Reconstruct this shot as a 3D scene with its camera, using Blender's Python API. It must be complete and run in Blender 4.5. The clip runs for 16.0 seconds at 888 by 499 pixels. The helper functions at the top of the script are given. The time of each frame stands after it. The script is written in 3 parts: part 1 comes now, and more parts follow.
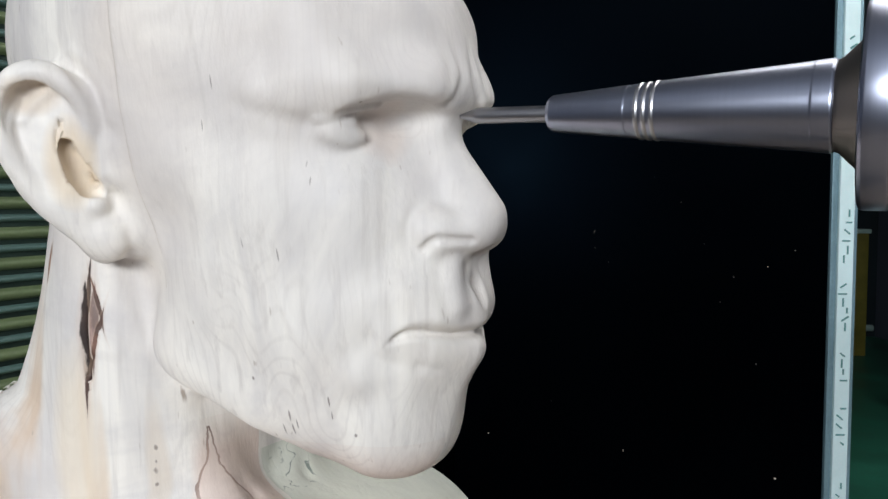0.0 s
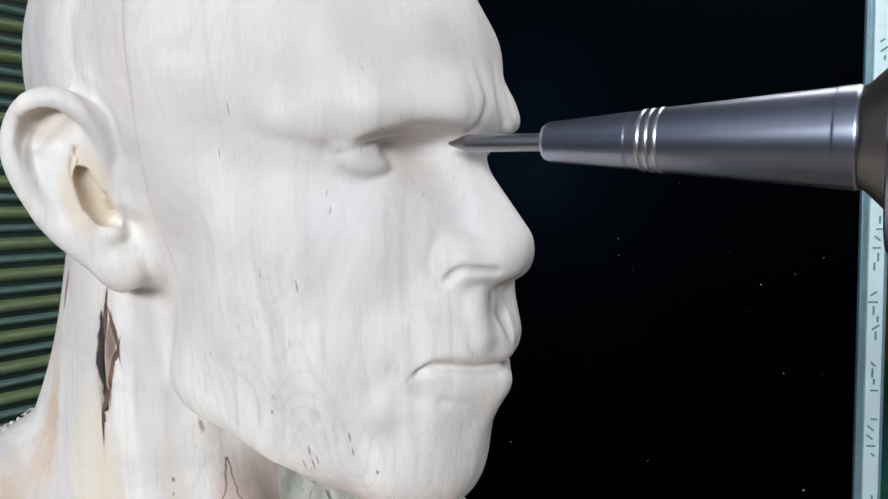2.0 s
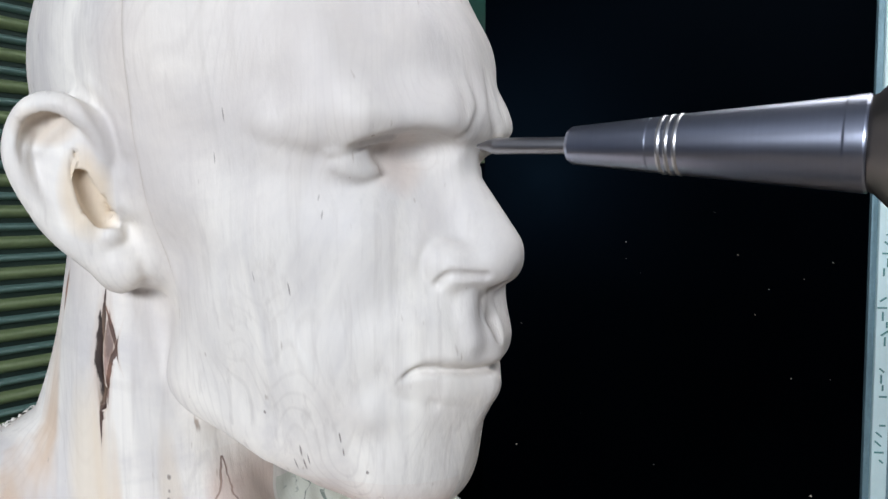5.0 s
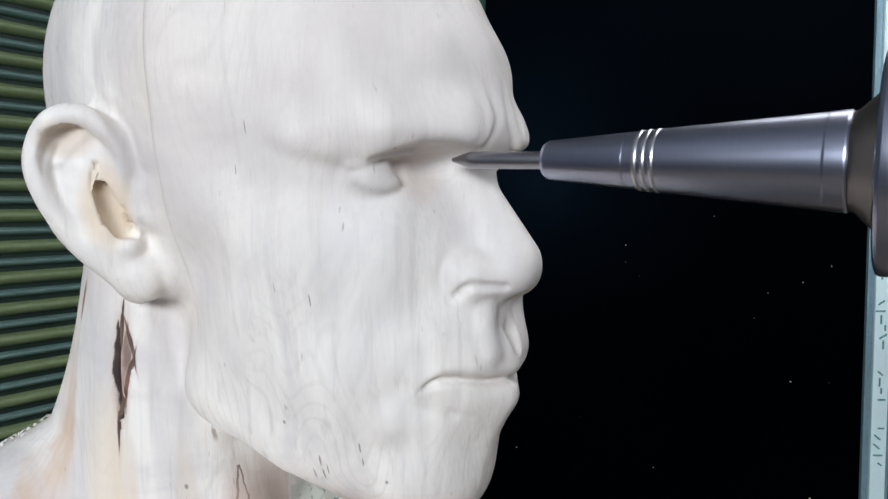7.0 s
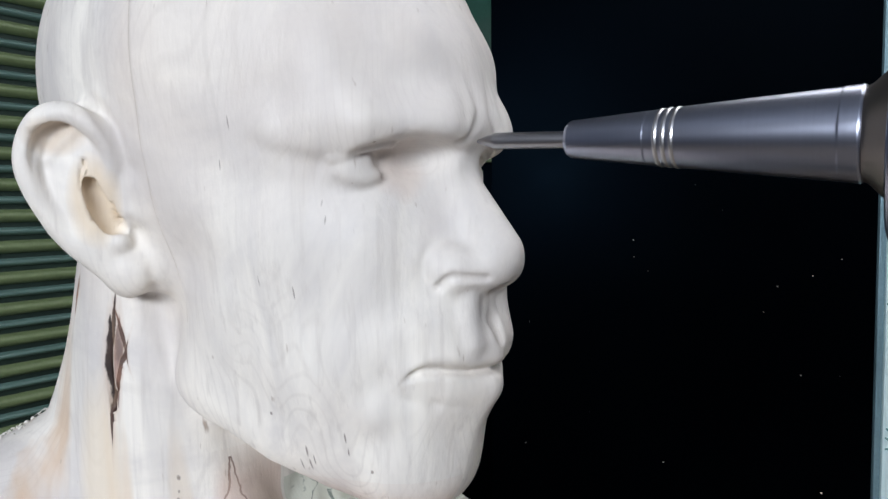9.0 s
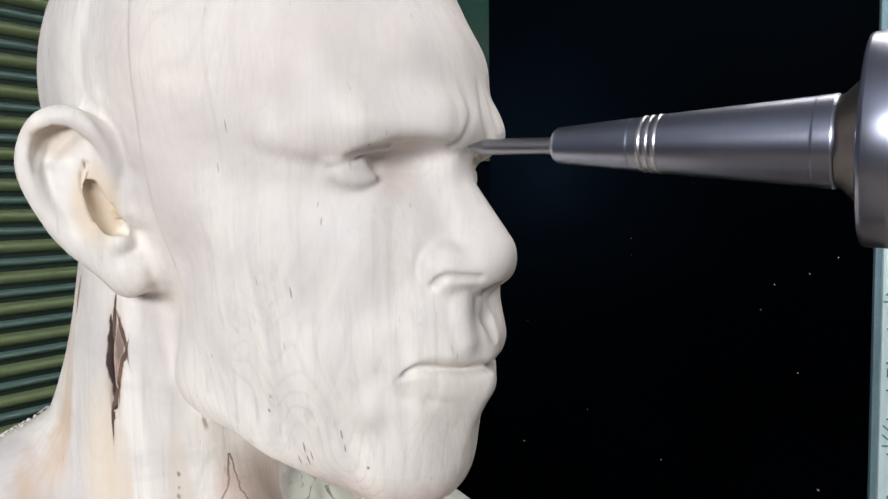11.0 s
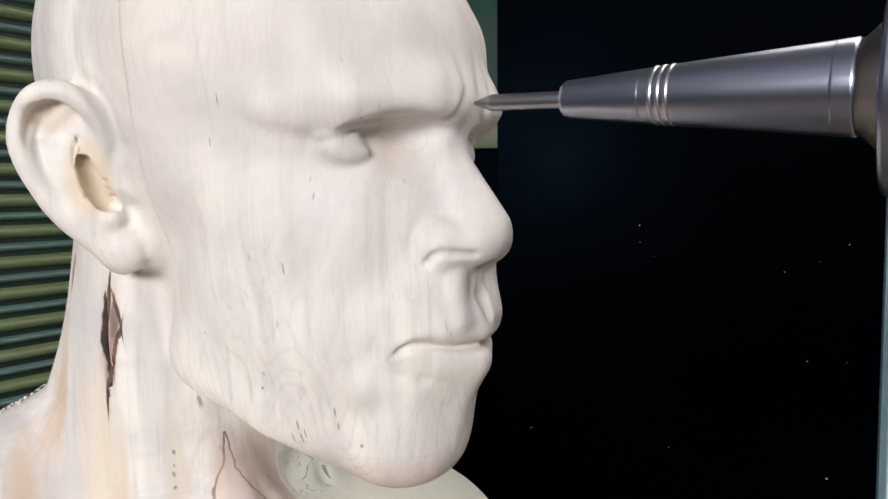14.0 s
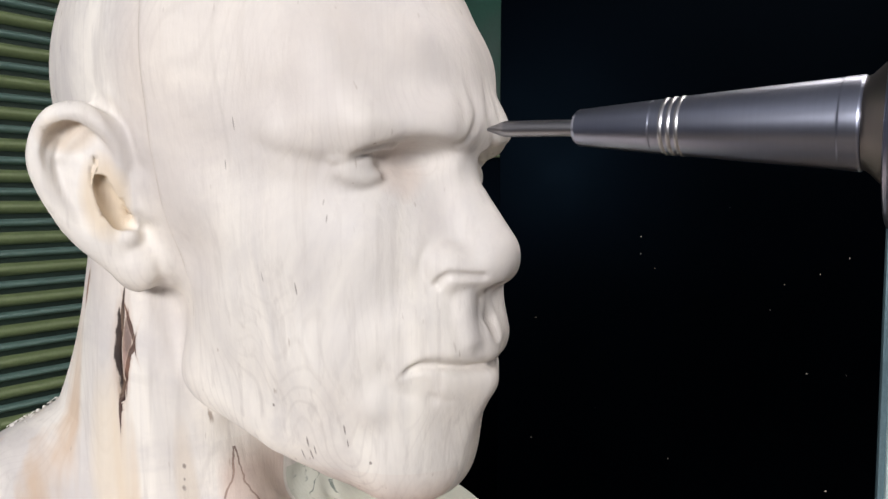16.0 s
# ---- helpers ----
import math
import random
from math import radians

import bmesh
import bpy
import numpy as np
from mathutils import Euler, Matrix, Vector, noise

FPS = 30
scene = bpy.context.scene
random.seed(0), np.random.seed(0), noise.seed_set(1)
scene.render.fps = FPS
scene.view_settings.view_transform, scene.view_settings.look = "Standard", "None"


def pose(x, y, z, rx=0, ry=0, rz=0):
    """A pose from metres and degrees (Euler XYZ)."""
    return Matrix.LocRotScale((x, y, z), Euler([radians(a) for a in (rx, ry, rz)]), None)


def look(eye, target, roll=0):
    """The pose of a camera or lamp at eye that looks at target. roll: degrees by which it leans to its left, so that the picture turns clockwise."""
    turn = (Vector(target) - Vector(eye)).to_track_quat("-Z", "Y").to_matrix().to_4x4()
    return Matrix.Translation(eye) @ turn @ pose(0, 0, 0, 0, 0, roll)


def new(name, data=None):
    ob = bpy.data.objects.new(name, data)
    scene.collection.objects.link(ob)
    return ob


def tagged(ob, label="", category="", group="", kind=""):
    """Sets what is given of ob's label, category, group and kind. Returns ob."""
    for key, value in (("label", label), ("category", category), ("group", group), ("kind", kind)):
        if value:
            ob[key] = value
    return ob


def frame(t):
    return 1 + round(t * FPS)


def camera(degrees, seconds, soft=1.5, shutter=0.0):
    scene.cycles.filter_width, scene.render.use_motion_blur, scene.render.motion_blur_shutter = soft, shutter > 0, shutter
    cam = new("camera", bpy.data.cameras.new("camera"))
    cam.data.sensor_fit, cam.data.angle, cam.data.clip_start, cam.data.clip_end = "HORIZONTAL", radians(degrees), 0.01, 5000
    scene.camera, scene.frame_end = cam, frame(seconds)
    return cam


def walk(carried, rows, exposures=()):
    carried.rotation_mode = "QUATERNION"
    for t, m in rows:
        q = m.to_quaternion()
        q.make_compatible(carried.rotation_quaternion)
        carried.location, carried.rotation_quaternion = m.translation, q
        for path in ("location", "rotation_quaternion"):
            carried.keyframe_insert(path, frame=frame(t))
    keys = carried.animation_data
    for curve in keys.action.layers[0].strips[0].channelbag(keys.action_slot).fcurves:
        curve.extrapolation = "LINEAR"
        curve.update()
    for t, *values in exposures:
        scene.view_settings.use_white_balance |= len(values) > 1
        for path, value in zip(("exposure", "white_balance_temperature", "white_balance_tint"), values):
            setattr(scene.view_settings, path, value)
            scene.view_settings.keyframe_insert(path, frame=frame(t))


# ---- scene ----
cam = camera(59.0, 16.0, soft=1.5)
PATH = [
    (0, (0.1753, -0.1092, 1.4866), (0.0858, 1.8846, 1.3572), -0.17),
    (0.5, (0.1742, -0.1052, 1.4876), (0.0750, 1.8882, 1.3593), -0.13),
    (1, (0.1786, -0.1014, 1.4899), (0.0555, 1.8904, 1.3576), -0.34),
    (1.5, (0.1781, -0.0983, 1.4920), (0.0467, 1.8930, 1.3602), -0.21),
    (2, (0.1736, -0.0982, 1.4959), (0.0303, 1.8929, 1.3728), -0.32),
    (2.5, (0.1758, -0.1019, 1.4961), (0.0404, 1.8902, 1.3805), -0.38),
    (3, (0.1763, -0.1068, 1.4975), (0.0437, 1.8863, 1.3991), -0.07),
    (5.5, (0.1820, -0.1012, 1.4974), (0.0063, 1.8873, 1.3746), 0.13),
    (6, (0.1816, -0.1046, 1.4996), (0.0069, 1.8847, 1.3903), 0.12),
    (6.5, (0.1808, -0.1058, 1.5022), (0.0028, 1.8833, 1.3941), 0.08),
    (7, (0.1731, -0.1042, 1.5009), (0.0115, 1.8859, 1.3853), 0.14),
    (7.5, (0.1762, -0.1052, 1.5014), (0.0064, 1.8838, 1.3794), -0.11),
    (8, (0.1800, -0.1077, 1.5017), (-0.0053, 1.8808, 1.3938), -0.11),
    (8.5, (0.1840, -0.1080, 1.5013), (0.0041, 1.8804, 1.3834), -0.22),
    (9, (0.1847, -0.1064, 1.4993), (-0.0106, 1.8802, 1.3763), -0.39),
    (9.5, (0.1810, -0.1063, 1.4998), (-0.0133, 1.8801, 1.3716), -0.43),
    (12, (0.1928, -0.1156, 1.5006), (-0.0064, 1.8705, 1.3756), -0.68),
    (12.5, (0.1937, -0.1151, 1.5011), (-0.0243, 1.8686, 1.3690), -0.78),
    (13, (0.1887, -0.1141, 1.5008), (-0.0254, 1.8689, 1.3534), -0.82),
    (13.5, (0.1897, -0.1093, 1.4971), (-0.0262, 1.8731, 1.3439), -0.76),
    (14, (0.1929, -0.1082, 1.4953), (-0.0272, 1.8736, 1.3407), -0.41),
    (14.5, (0.1903, -0.1102, 1.4974), (-0.0302, 1.8717, 1.3441), -0.20),
    (15, (0.1892, -0.1137, 1.5020), (-0.0350, 1.8689, 1.3637), -0.27),
    (15.5, (0.1862, -0.1144, 1.5021), (-0.0204, 1.8695, 1.3559), 0.21),
    (16, (0.1900, -0.1144, 1.5016), (-0.0300, 1.8687, 1.3633), 0.14),
]
EXPOSURES = [(0, -0.09, 6400, 12), (3.0, -0.07, 6210, 13), (9.7, -0.09, 6250, 13), (11.8, 0.02, 6880, 16), (16, 0.0, 6900, 17)]
DX0, DX1 = 0.125, 0.878  # door edges
SX, SY, SROT, SPITCH = -0.55, 1.0, 62.0, 0.046  # shutter's place, turn and rib pitch
# chips on the door: across, height, size
DUST_SPOTS = [(0.41, 1.419, 0.0014), (0.411, 1.385, 0.0011), (0.439, 1.356, 0.0008), (0.758, 1.347, 0.0014), (0.812, 1.38, 0.0014), (0.691, 1.326, 0.0014), (0.665, 1.275, 0.0011), (0.739, 1.148, 0.0017), (0.202, 1.251, 0.0009), (0.583, 1.478, 0.0009), (0.473, 0.965, 0.0016), (0.194, 0.999, 0.0018), (0.814, 1.147, 0.0009), (0.63, 1.394, 0.0007), (0.783, 0.91, 0.0027), (0.53, 1.529, 0.0007), (0.324, 1.067, 0.0007)]
walk(cam, [(t, look(eye, target, roll)) for t, eye, target, roll in PATH], EXPOSURES)

# ---- world and lights ----
world = bpy.data.worlds.new("workshop_world")
scene.world = world
world.use_nodes = True
world.node_tree.nodes["Background"].inputs["Color"].default_value = (0.5, 0.6, 0.7, 1)
world.node_tree.nodes["Background"].inputs["Strength"].default_value = 0.02


def area_lamp(name, place, target, sx, sy, watts, colour):
    data = bpy.data.lights.new(name, "AREA")
    data.shape, data.size, data.size_y, data.energy, data.color = "RECTANGLE", sx, sy, watts, colour
    ob = new(name, data)
    ob.matrix_world = look(place, target)
    return ob


# fill lights added overhead, out of view, with no known source
FILL_LAMPS = [
    ((0.9, 0.9, 2.72), 3.5, (0.96, 0.98, 1.0)),
    ((2.3, -0.9, 2.72), 14.0, (0.86, 0.95, 1.0)),
    ((2.7, 3.0, 2.72), 12.0, (0.90, 1.0, 0.98)),
]
for place, watts, colour in FILL_LAMPS:
    area_lamp("added_fill_light", (place[0], place[1], place[2] - 0.07), (place[0], place[1], 0), 0.9, 1.2, watts, colour)
# unseen key light added behind the camera, aimed to suit the taper's highlight
area_lamp("unseen_key_light", (-0.42, -2.18, 2.06), (-0.2, 0, 1.60), 1.6, 0.46, 64.0, (0.93, 0.97, 1.0))


# ---- materials ----
class Mat:
    """A node material with a Principled shader and short ways to add nodes."""

    def __init__(self, name, rough=0.5, metal=0.0, colour=(0.5, 0.5, 0.5)):
        self.m = bpy.data.materials.new(name)
        self.m.use_nodes = True
        self.t = self.m.node_tree
        self.b = self.t.nodes["Principled BSDF"]
        self.b.inputs["Roughness"].default_value = rough
        self.b.inputs["Metallic"].default_value = metal
        self.b.inputs["Base Color"].default_value = (*colour, 1)

    def node(self, kind, **props):
        n = self.t.nodes.new(kind)
        for k, v in props.items():
            setattr(n, k, v)
        return n

    def link(self, a, b):
        self.t.links.new(a, b)

    def coords(self, scale=(1, 1, 1), rotation=(0, 0, 0), space="Object"):
        c = self.node("ShaderNodeTexCoord")
        mp = self.node("ShaderNodeMapping")
        mp.inputs["Scale"].default_value = scale
        mp.inputs["Rotation"].default_value = rotation
        self.link(c.outputs[space], mp.inputs["Vector"])
        return mp.outputs["Vector"]

    def noise(self, vec, scale=5.0, detail=4.0, rough=0.55, distortion=0.0):
        n = self.node("ShaderNodeTexNoise")
        n.inputs["Scale"].default_value, n.inputs["Detail"].default_value = scale, detail
        n.inputs["Roughness"].default_value, n.inputs["Distortion"].default_value = rough, distortion
        self.link(vec, n.inputs["Vector"])
        return n.outputs["Fac"]

    def ramp(self, fac, stops):
        r = self.node("ShaderNodeValToRGB")
        e = r.color_ramp.elements
        while len(e) < len(stops):
            e.new(0.5)
        for el, (p, c) in zip(e, stops):
            el.position = p
            el.color = (*c, 1) if isinstance(c, tuple) else (c, c, c, 1)
        self.link(fac, r.inputs["Fac"])
        return r.outputs["Color"]

    def mix(self, fac, a, b, blend="MIX"):
        n = self.node("ShaderNodeMix", data_type="RGBA", blend_type=blend)
        for sock, v in ((n.inputs[0], fac), (n.inputs[6], a), (n.inputs[7], b)):
            if isinstance(v, (int, float)):
                sock.default_value = v
            elif isinstance(v, tuple):
                sock.default_value = (*v, 1)
            else:
                self.link(v, sock)
        return n.outputs[2]

    def math(self, op, a, b=0.0, c=0.0):
        n = self.node("ShaderNodeMath", operation=op)
        for sock, v in zip(n.inputs, (a, b, c)):
            if isinstance(v, (int, float)):
                sock.default_value = v
            else:
                self.link(v, sock)
        return n.outputs[0]

    def colour(self, out):
        self.link(out, self.b.inputs["Base Color"])
        return self

    def rough(self, out):
        self.link(out, self.b.inputs["Roughness"])
        return self

    def bump(self, height, strength=0.3, distance=0.001):
        n = self.node("ShaderNodeBump")
        n.inputs["Strength"].default_value, n.inputs["Distance"].default_value = strength, distance
        old = self.b.inputs["Normal"].links
        if old:
            self.link(old[0].from_socket, n.inputs["Normal"])
        self.link(height, n.inputs["Height"])
        self.link(n.outputs["Normal"], self.b.inputs["Normal"])
        return self


def painted(name, c, rough=0.45, dirt=0.25, scale=6.0, metal=0.0, bump=0.15):
    """Paint, plastic or plaster with blotches, fine grain and wear."""
    m = Mat(name, rough, metal, c)
    v = m.coords()
    big = m.noise(v, scale, 5)
    fine = m.noise(v, scale * 30, 3)
    dark = tuple(x * (1 - dirt) for x in c)
    light = tuple(min(1, x * (1 + dirt * 0.4)) for x in c)
    col = m.mix(m.ramp(big, [(0.3, 0.0), (0.7, 1.0)]), dark, light)
    m.colour(m.mix(0.12, col, m.ramp(fine, [(0.3, 0.2), (0.7, 0.9)]), "OVERLAY"))
    m.rough(m.ramp(big, [(0.2, rough * 0.8), (0.8, min(1, rough * 1.25))]))
    m.bump(fine, bump, 0.0006)
    return m.m


def steel(name, c, rough, bands=900.0, axis=0):
    """Turned or ground metal: faint rings round the axis, smudges."""
    m = Mat(name, rough, 1.0, c)
    s = [3.0, 3.0, 3.0]
    s[axis] = bands
    rings = m.noise(m.coords(tuple(s)), 1.0, 2)
    smudge = m.noise(m.coords(), 45, 4)
    col = m.mix(m.ramp(smudge, [(0.3, 0.0), (0.75, 1.0)]), tuple(x * 0.92 for x in c), c)
    m.colour(m.mix(0.06, col, m.ramp(rings, [(0.3, 0.35), (0.7, 0.7)]), "OVERLAY"))
    m.rough(m.math("ADD", m.math("MULTIPLY_ADD", rings, rough * 0.08, rough * 0.9), m.math("MULTIPLY", smudge, rough * 0.08)))
    m.b.inputs["Anisotropic"].default_value = 0.0
    return m.m


def carved_wood(name):
    """Pale limewood: upright grain, faint growth rings, warm heart streaks on the neck, bark inclusion, glue seam."""
    m = Mat(name, 0.48, 0.0, (0.78, 0.72, 0.63))
    v = m.coords()
    sep = m.node("ShaderNodeSeparateXYZ")
    m.link(v, sep.inputs[0])
    x, y, z = sep.outputs
    # growth rings: loops drawn out along the upright grain
    rise = m.noise(m.coords((12, 12, 2.6), (0.1, 0.16, 0)), 1.0, 2.0, 0.45, 0.4)
    ring = m.math("SINE", m.math("MULTIPLY", rise, 330.0))
    ring = m.ramp(m.math("MULTIPLY_ADD", ring, 0.5, 0.5), [(0.0, 0.0), (0.78, 0.0), (1.0, 1.0)])
    streak = m.noise(m.coords((260, 260, 9)), 1.0, 4, 0.6)
    broad = m.noise(m.coords((26, 26, 7)), 1.0, 5, 0.6, 0.9)
    blotch = m.noise(v, 10, 6, 0.62, 0.6)
    col = m.mix(m.ramp(broad, [(0.36, 0.0), (0.68, 1.0)]), (0.90, 0.86, 0.785), (0.66, 0.63, 0.60))
    col = m.mix(m.math("MULTIPLY", m.math("MULTIPLY", ring, m.ramp(m.noise(v, 17, 2), [(0.4, 0.0), (0.65, 1.0)])), 0.27), col, (0.52, 0.48, 0.44))
    col = m.mix(m.ramp(streak, [(0.54, 0.0), (0.68, 0.34)]), col, (0.54, 0.50, 0.46))
    col = m.mix(m.ramp(blotch, [(0.46, 0.0), (0.64, 0.78)]), col, (0.58, 0.55, 0.54))
    col = m.mix(m.ramp(m.noise(m.coords((9, 9, 5)), 1.0, 3), [(0.5, 0.0), (0.7, 0.5)]), col, (0.80, 0.70, 0.60))
    # tan heartwood streaks low on the neck
    low = m.ramp(m.math("MULTIPLY_ADD", z, -11.0, -0.55), [(0.0, 0.0), (0.6, 1.0)])
    heart = m.noise(m.coords((46, 46, 2.0)), 1.0, 3, 0.5)
    heart = m.math("MULTIPLY", m.ramp(heart, [(0.50, 0.0), (0.66, 1.0)]), m.math("MULTIPLY", low, m.ramp(m.math("MULTIPLY_ADD", x, -30.0, 0.3), [(0.0, 0.0), (0.5, 1.0)])))
    col = m.mix(m.math("MULTIPLY", heart, 0.7), col, (0.62, 0.44, 0.29))
    # short dark bruises and pores
    pores = m.noise(m.coords((240, 240, 50)), 1.0, 2, 0.5)
    col = m.mix(m.ramp(pores, [(0.71, 0.0), (0.78, 0.8)]), col, (0.33, 0.26, 0.20))
    # tan and painted shade in the ear's hollows, pinkish knot wood beside the eye

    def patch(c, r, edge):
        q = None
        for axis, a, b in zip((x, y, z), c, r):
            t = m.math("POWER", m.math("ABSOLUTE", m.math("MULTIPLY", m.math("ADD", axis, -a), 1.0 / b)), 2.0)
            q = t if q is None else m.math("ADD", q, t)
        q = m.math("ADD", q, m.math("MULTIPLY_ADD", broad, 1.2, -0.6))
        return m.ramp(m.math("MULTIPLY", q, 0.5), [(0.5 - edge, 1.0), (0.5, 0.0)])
    for c, r, tone, amount in STAINS_AND_SHADE:
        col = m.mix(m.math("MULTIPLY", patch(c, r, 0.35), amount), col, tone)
    inc = m.noise(m.coords((170, 170, 60)), 1.0, 4, 0.7)
    # dark worm holes and bruises
    for cx, cz, rx, rz in SPOTS:
        a = m.math("POWER", m.math("MULTIPLY", m.math("ADD", x, -cx), 1.0 / rx), 2.0)
        b = m.math("POWER", m.math("MULTIPLY", m.math("ADD", z, -cz), 1.0 / rz), 2.0)
        q = m.math("ADD", m.math("ADD", a, b), m.math("MULTIPLY_ADD", inc, 3.4, -1.7))
        q = m.math("MULTIPLY", m.ramp(m.math("MULTIPLY", q, 0.5), [(0.1, 0.7), (0.5, 0.0)]), m.math("LESS_THAN", y, -0.01))
        col = m.mix(q, col, (0.13, 0.095, 0.075))
    # rot pocket in the neck, with its brown rim and pale splinter
    for cx, cz, lean, wide, tall, tone in POCKETS:
        du = m.math("ADD", m.math("ADD", x, -cx), m.math("MULTIPLY", m.math("ADD", z, -cz), lean))
        a = m.math("POWER", m.math("ABSOLUTE", m.math("MULTIPLY", du, 1.0 / wide)), 1.2)
        b = m.math("POWER", m.math("ABSOLUTE", m.math("MULTIPLY", m.math("ADD", z, -cz), 1.0 / tall)), 1.3)
        d = m.math("ADD", m.math("ADD", a, b), m.math("MULTIPLY_ADD", inc, 1.5, -0.75))
        side = m.math("LESS_THAN", y, -0.03)
        rim = m.math("MULTIPLY", m.ramp(m.math("MULTIPLY", d, 0.4), [(0.32, 1.0), (0.8, 0.0)]), side)
        core = m.math("MULTIPLY", m.ramp(m.math("MULTIPLY", d, 0.4), [(0.32, 1.0), (0.42, 0.0)]), side)
        col = m.mix(m.math("MULTIPLY", rim, 0.3), col, (0.55, 0.38, 0.26))
        col = m.mix(core, col, m.mix(m.ramp(inc, [(0.42, 0.0), (0.62, 1.0)]), tone, tuple(min(1, c * 2.2 + 0.01) for c in tone)))
    # greyish filler with ring cracks on the breast; its tone also carries the chin's shade
    fill = m.math("MULTIPLY", m.math("GREATER_THAN", m.math("MULTIPLY_ADD", broad, 0.008, y), 0.002), m.math("LESS_THAN", z, -0.139))
    loops = m.ramp(m.math("ABSOLUTE", m.math("ADD", m.noise(v, 95, 2, 0.4, 0.8), -0.5)), [(0.006, 1.0), (0.022, 0.0)])
    crack = m.math("MULTIPLY", loops, m.math("MULTIPLY", patch((0.019, 0.011, -0.151), (0.016, 0.013, 0.012), 0.2), m.ramp(m.noise(v, 110, 3), [(0.40, 0.0), (0.48, 1.0)])))
    col = m.mix(m.math("MULTIPLY", fill, 0.8), col, m.mix(blotch, (0.66, 0.67, 0.58), (0.52, 0.56, 0.48)))
    col = m.mix(m.math("MULTIPLY", m.math("MULTIPLY", crack, fill), 0.85), col, (0.12, 0.16, 0.14))
    # pinkish heart below the jaw, edged with two thin dark lines that meet in a point
    side = m.math("LESS_THAN", y, -0.004)
    low = m.math("MULTIPLY", m.math("MULTIPLY", m.math("LESS_THAN", z, -0.1215), side), m.math("MULTIPLY", m.math("GREATER_THAN", x, 0.004), m.math("LESS_THAN", x, 0.03)))
    fall = m.math("MULTIPLY_ADD", z, -1.0, -0.1215)
    wig = m.math("MULTIPLY_ADD", m.noise(v, 70, 3), 0.006, -0.003)
    bend = m.math("MAXIMUM", m.math("ADD", fall, -0.015), 0.0)
    for line in (m.math("MULTIPLY_ADD", fall, -0.22, -0.0318), m.math("ADD", m.math("MULTIPLY_ADD", fall, 0.09, -0.0312), m.math("MULTIPLY", bend, 0.55))):
        off = m.math("ABSOLUTE", m.math("SUBTRACT", m.math("ADD", y, wig), line))
        col = m.mix(m.math("MULTIPLY", m.math("MULTIPLY", m.math("LESS_THAN", off, 0.00042), low), 0.85), col, (0.10, 0.06, 0.045))
    pink = m.math("MULTIPLY", m.ramp(m.math("MULTIPLY_ADD", z, -60.0, -7.2), [(0.0, 0.2), (0.8, 1.0)]), m.ramp(m.math("MULTIPLY_ADD", x, 60.0, 0.0), [(0.4, 0.0), (0.6, 1.0)]))
    pink = m.math("MULTIPLY", m.math("MULTIPLY", pink, side), m.math("LESS_THAN", z, -0.118))
    col = m.mix(m.math("MULTIPLY", pink, 0.5), col, m.mix(broad, (0.70, 0.50, 0.40), (0.58, 0.38, 0.30)))
    # glue seam between two blocks, in front of the ear
    sx = m.math("SUBTRACT", x, m.math("MULTIPLY_ADD", m.math("SINE", m.math("MULTIPLY", z, 45.0)), 0.0009, 0.0143))
    seam = m.math("MULTIPLY", m.math("LESS_THAN", m.math("ABSOLUTE", sx), 0.0004), m.math("LESS_THAN", y, -0.04))
    seam = m.math("MULTIPLY", seam, m.math("GREATER_THAN", z, -0.06))
    front = m.math("MULTIPLY", m.math("GREATER_THAN", sx, 0.0), m.ramp(m.math("MULTIPLY_ADD", z, 11.0, 0.85), [(0.0, 0.0), (0.6, 1.0)]))
    col = m.mix(m.math("MULTIPLY", front, 0.22), col, m.mix(broad, (0.82, 0.785, 0.74), (0.70, 0.67, 0.65)))
    col = m.mix(m.math("MULTIPLY", seam, 0.5), col, (0.56, 0.50, 0.43))
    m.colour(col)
    m.rough(m.ramp(streak, [(0.3, 0.48), (0.7, 0.68)]))
    tool = m.noise(m.coords((420, 420, 60)), 1.0, 2)
    m.bump(tool, 0.22, 0.0006)
    m.bump(m.noise(m.coords((1, 1, 0.35)), 130, 5, 0.65), 0.34, 0.0012)
    m.bump(m.noise(m.coords((1, 1, 0.3)), 38, 4), 0.45, 0.0025)
    m.bump(m.math("SUBTRACT", 1.0, seam), 0.3, 0.0004)
    return m.m


# bark inclusions: forward, height, lean, half width, half height
POCKETS = [(-0.0198, -0.076, 0.0, 0.0018, 0.019, (0.20, 0.135, 0.115)), (-0.0188, -0.066, 0.28, 0.0008, 0.013, (0.09, 0.045, 0.03)), (-0.0188, -0.083, -0.2, 0.0010, 0.014, (0.09, 0.045, 0.03)),
           (-0.0222, -0.066, -0.03, 0.0010, 0.019, (0.03, 0.014, 0.009)), (-0.0226, -0.096, -0.02, 0.0011, 0.018, (0.04, 0.018, 0.012)), (-0.0236, -0.076, 0.0, 0.0023, 0.016, (0.018, 0.008, 0.005)),
           (-0.047, -0.052, -0.2, 0.0012, 0.009, (0.25, 0.14, 0.09))]
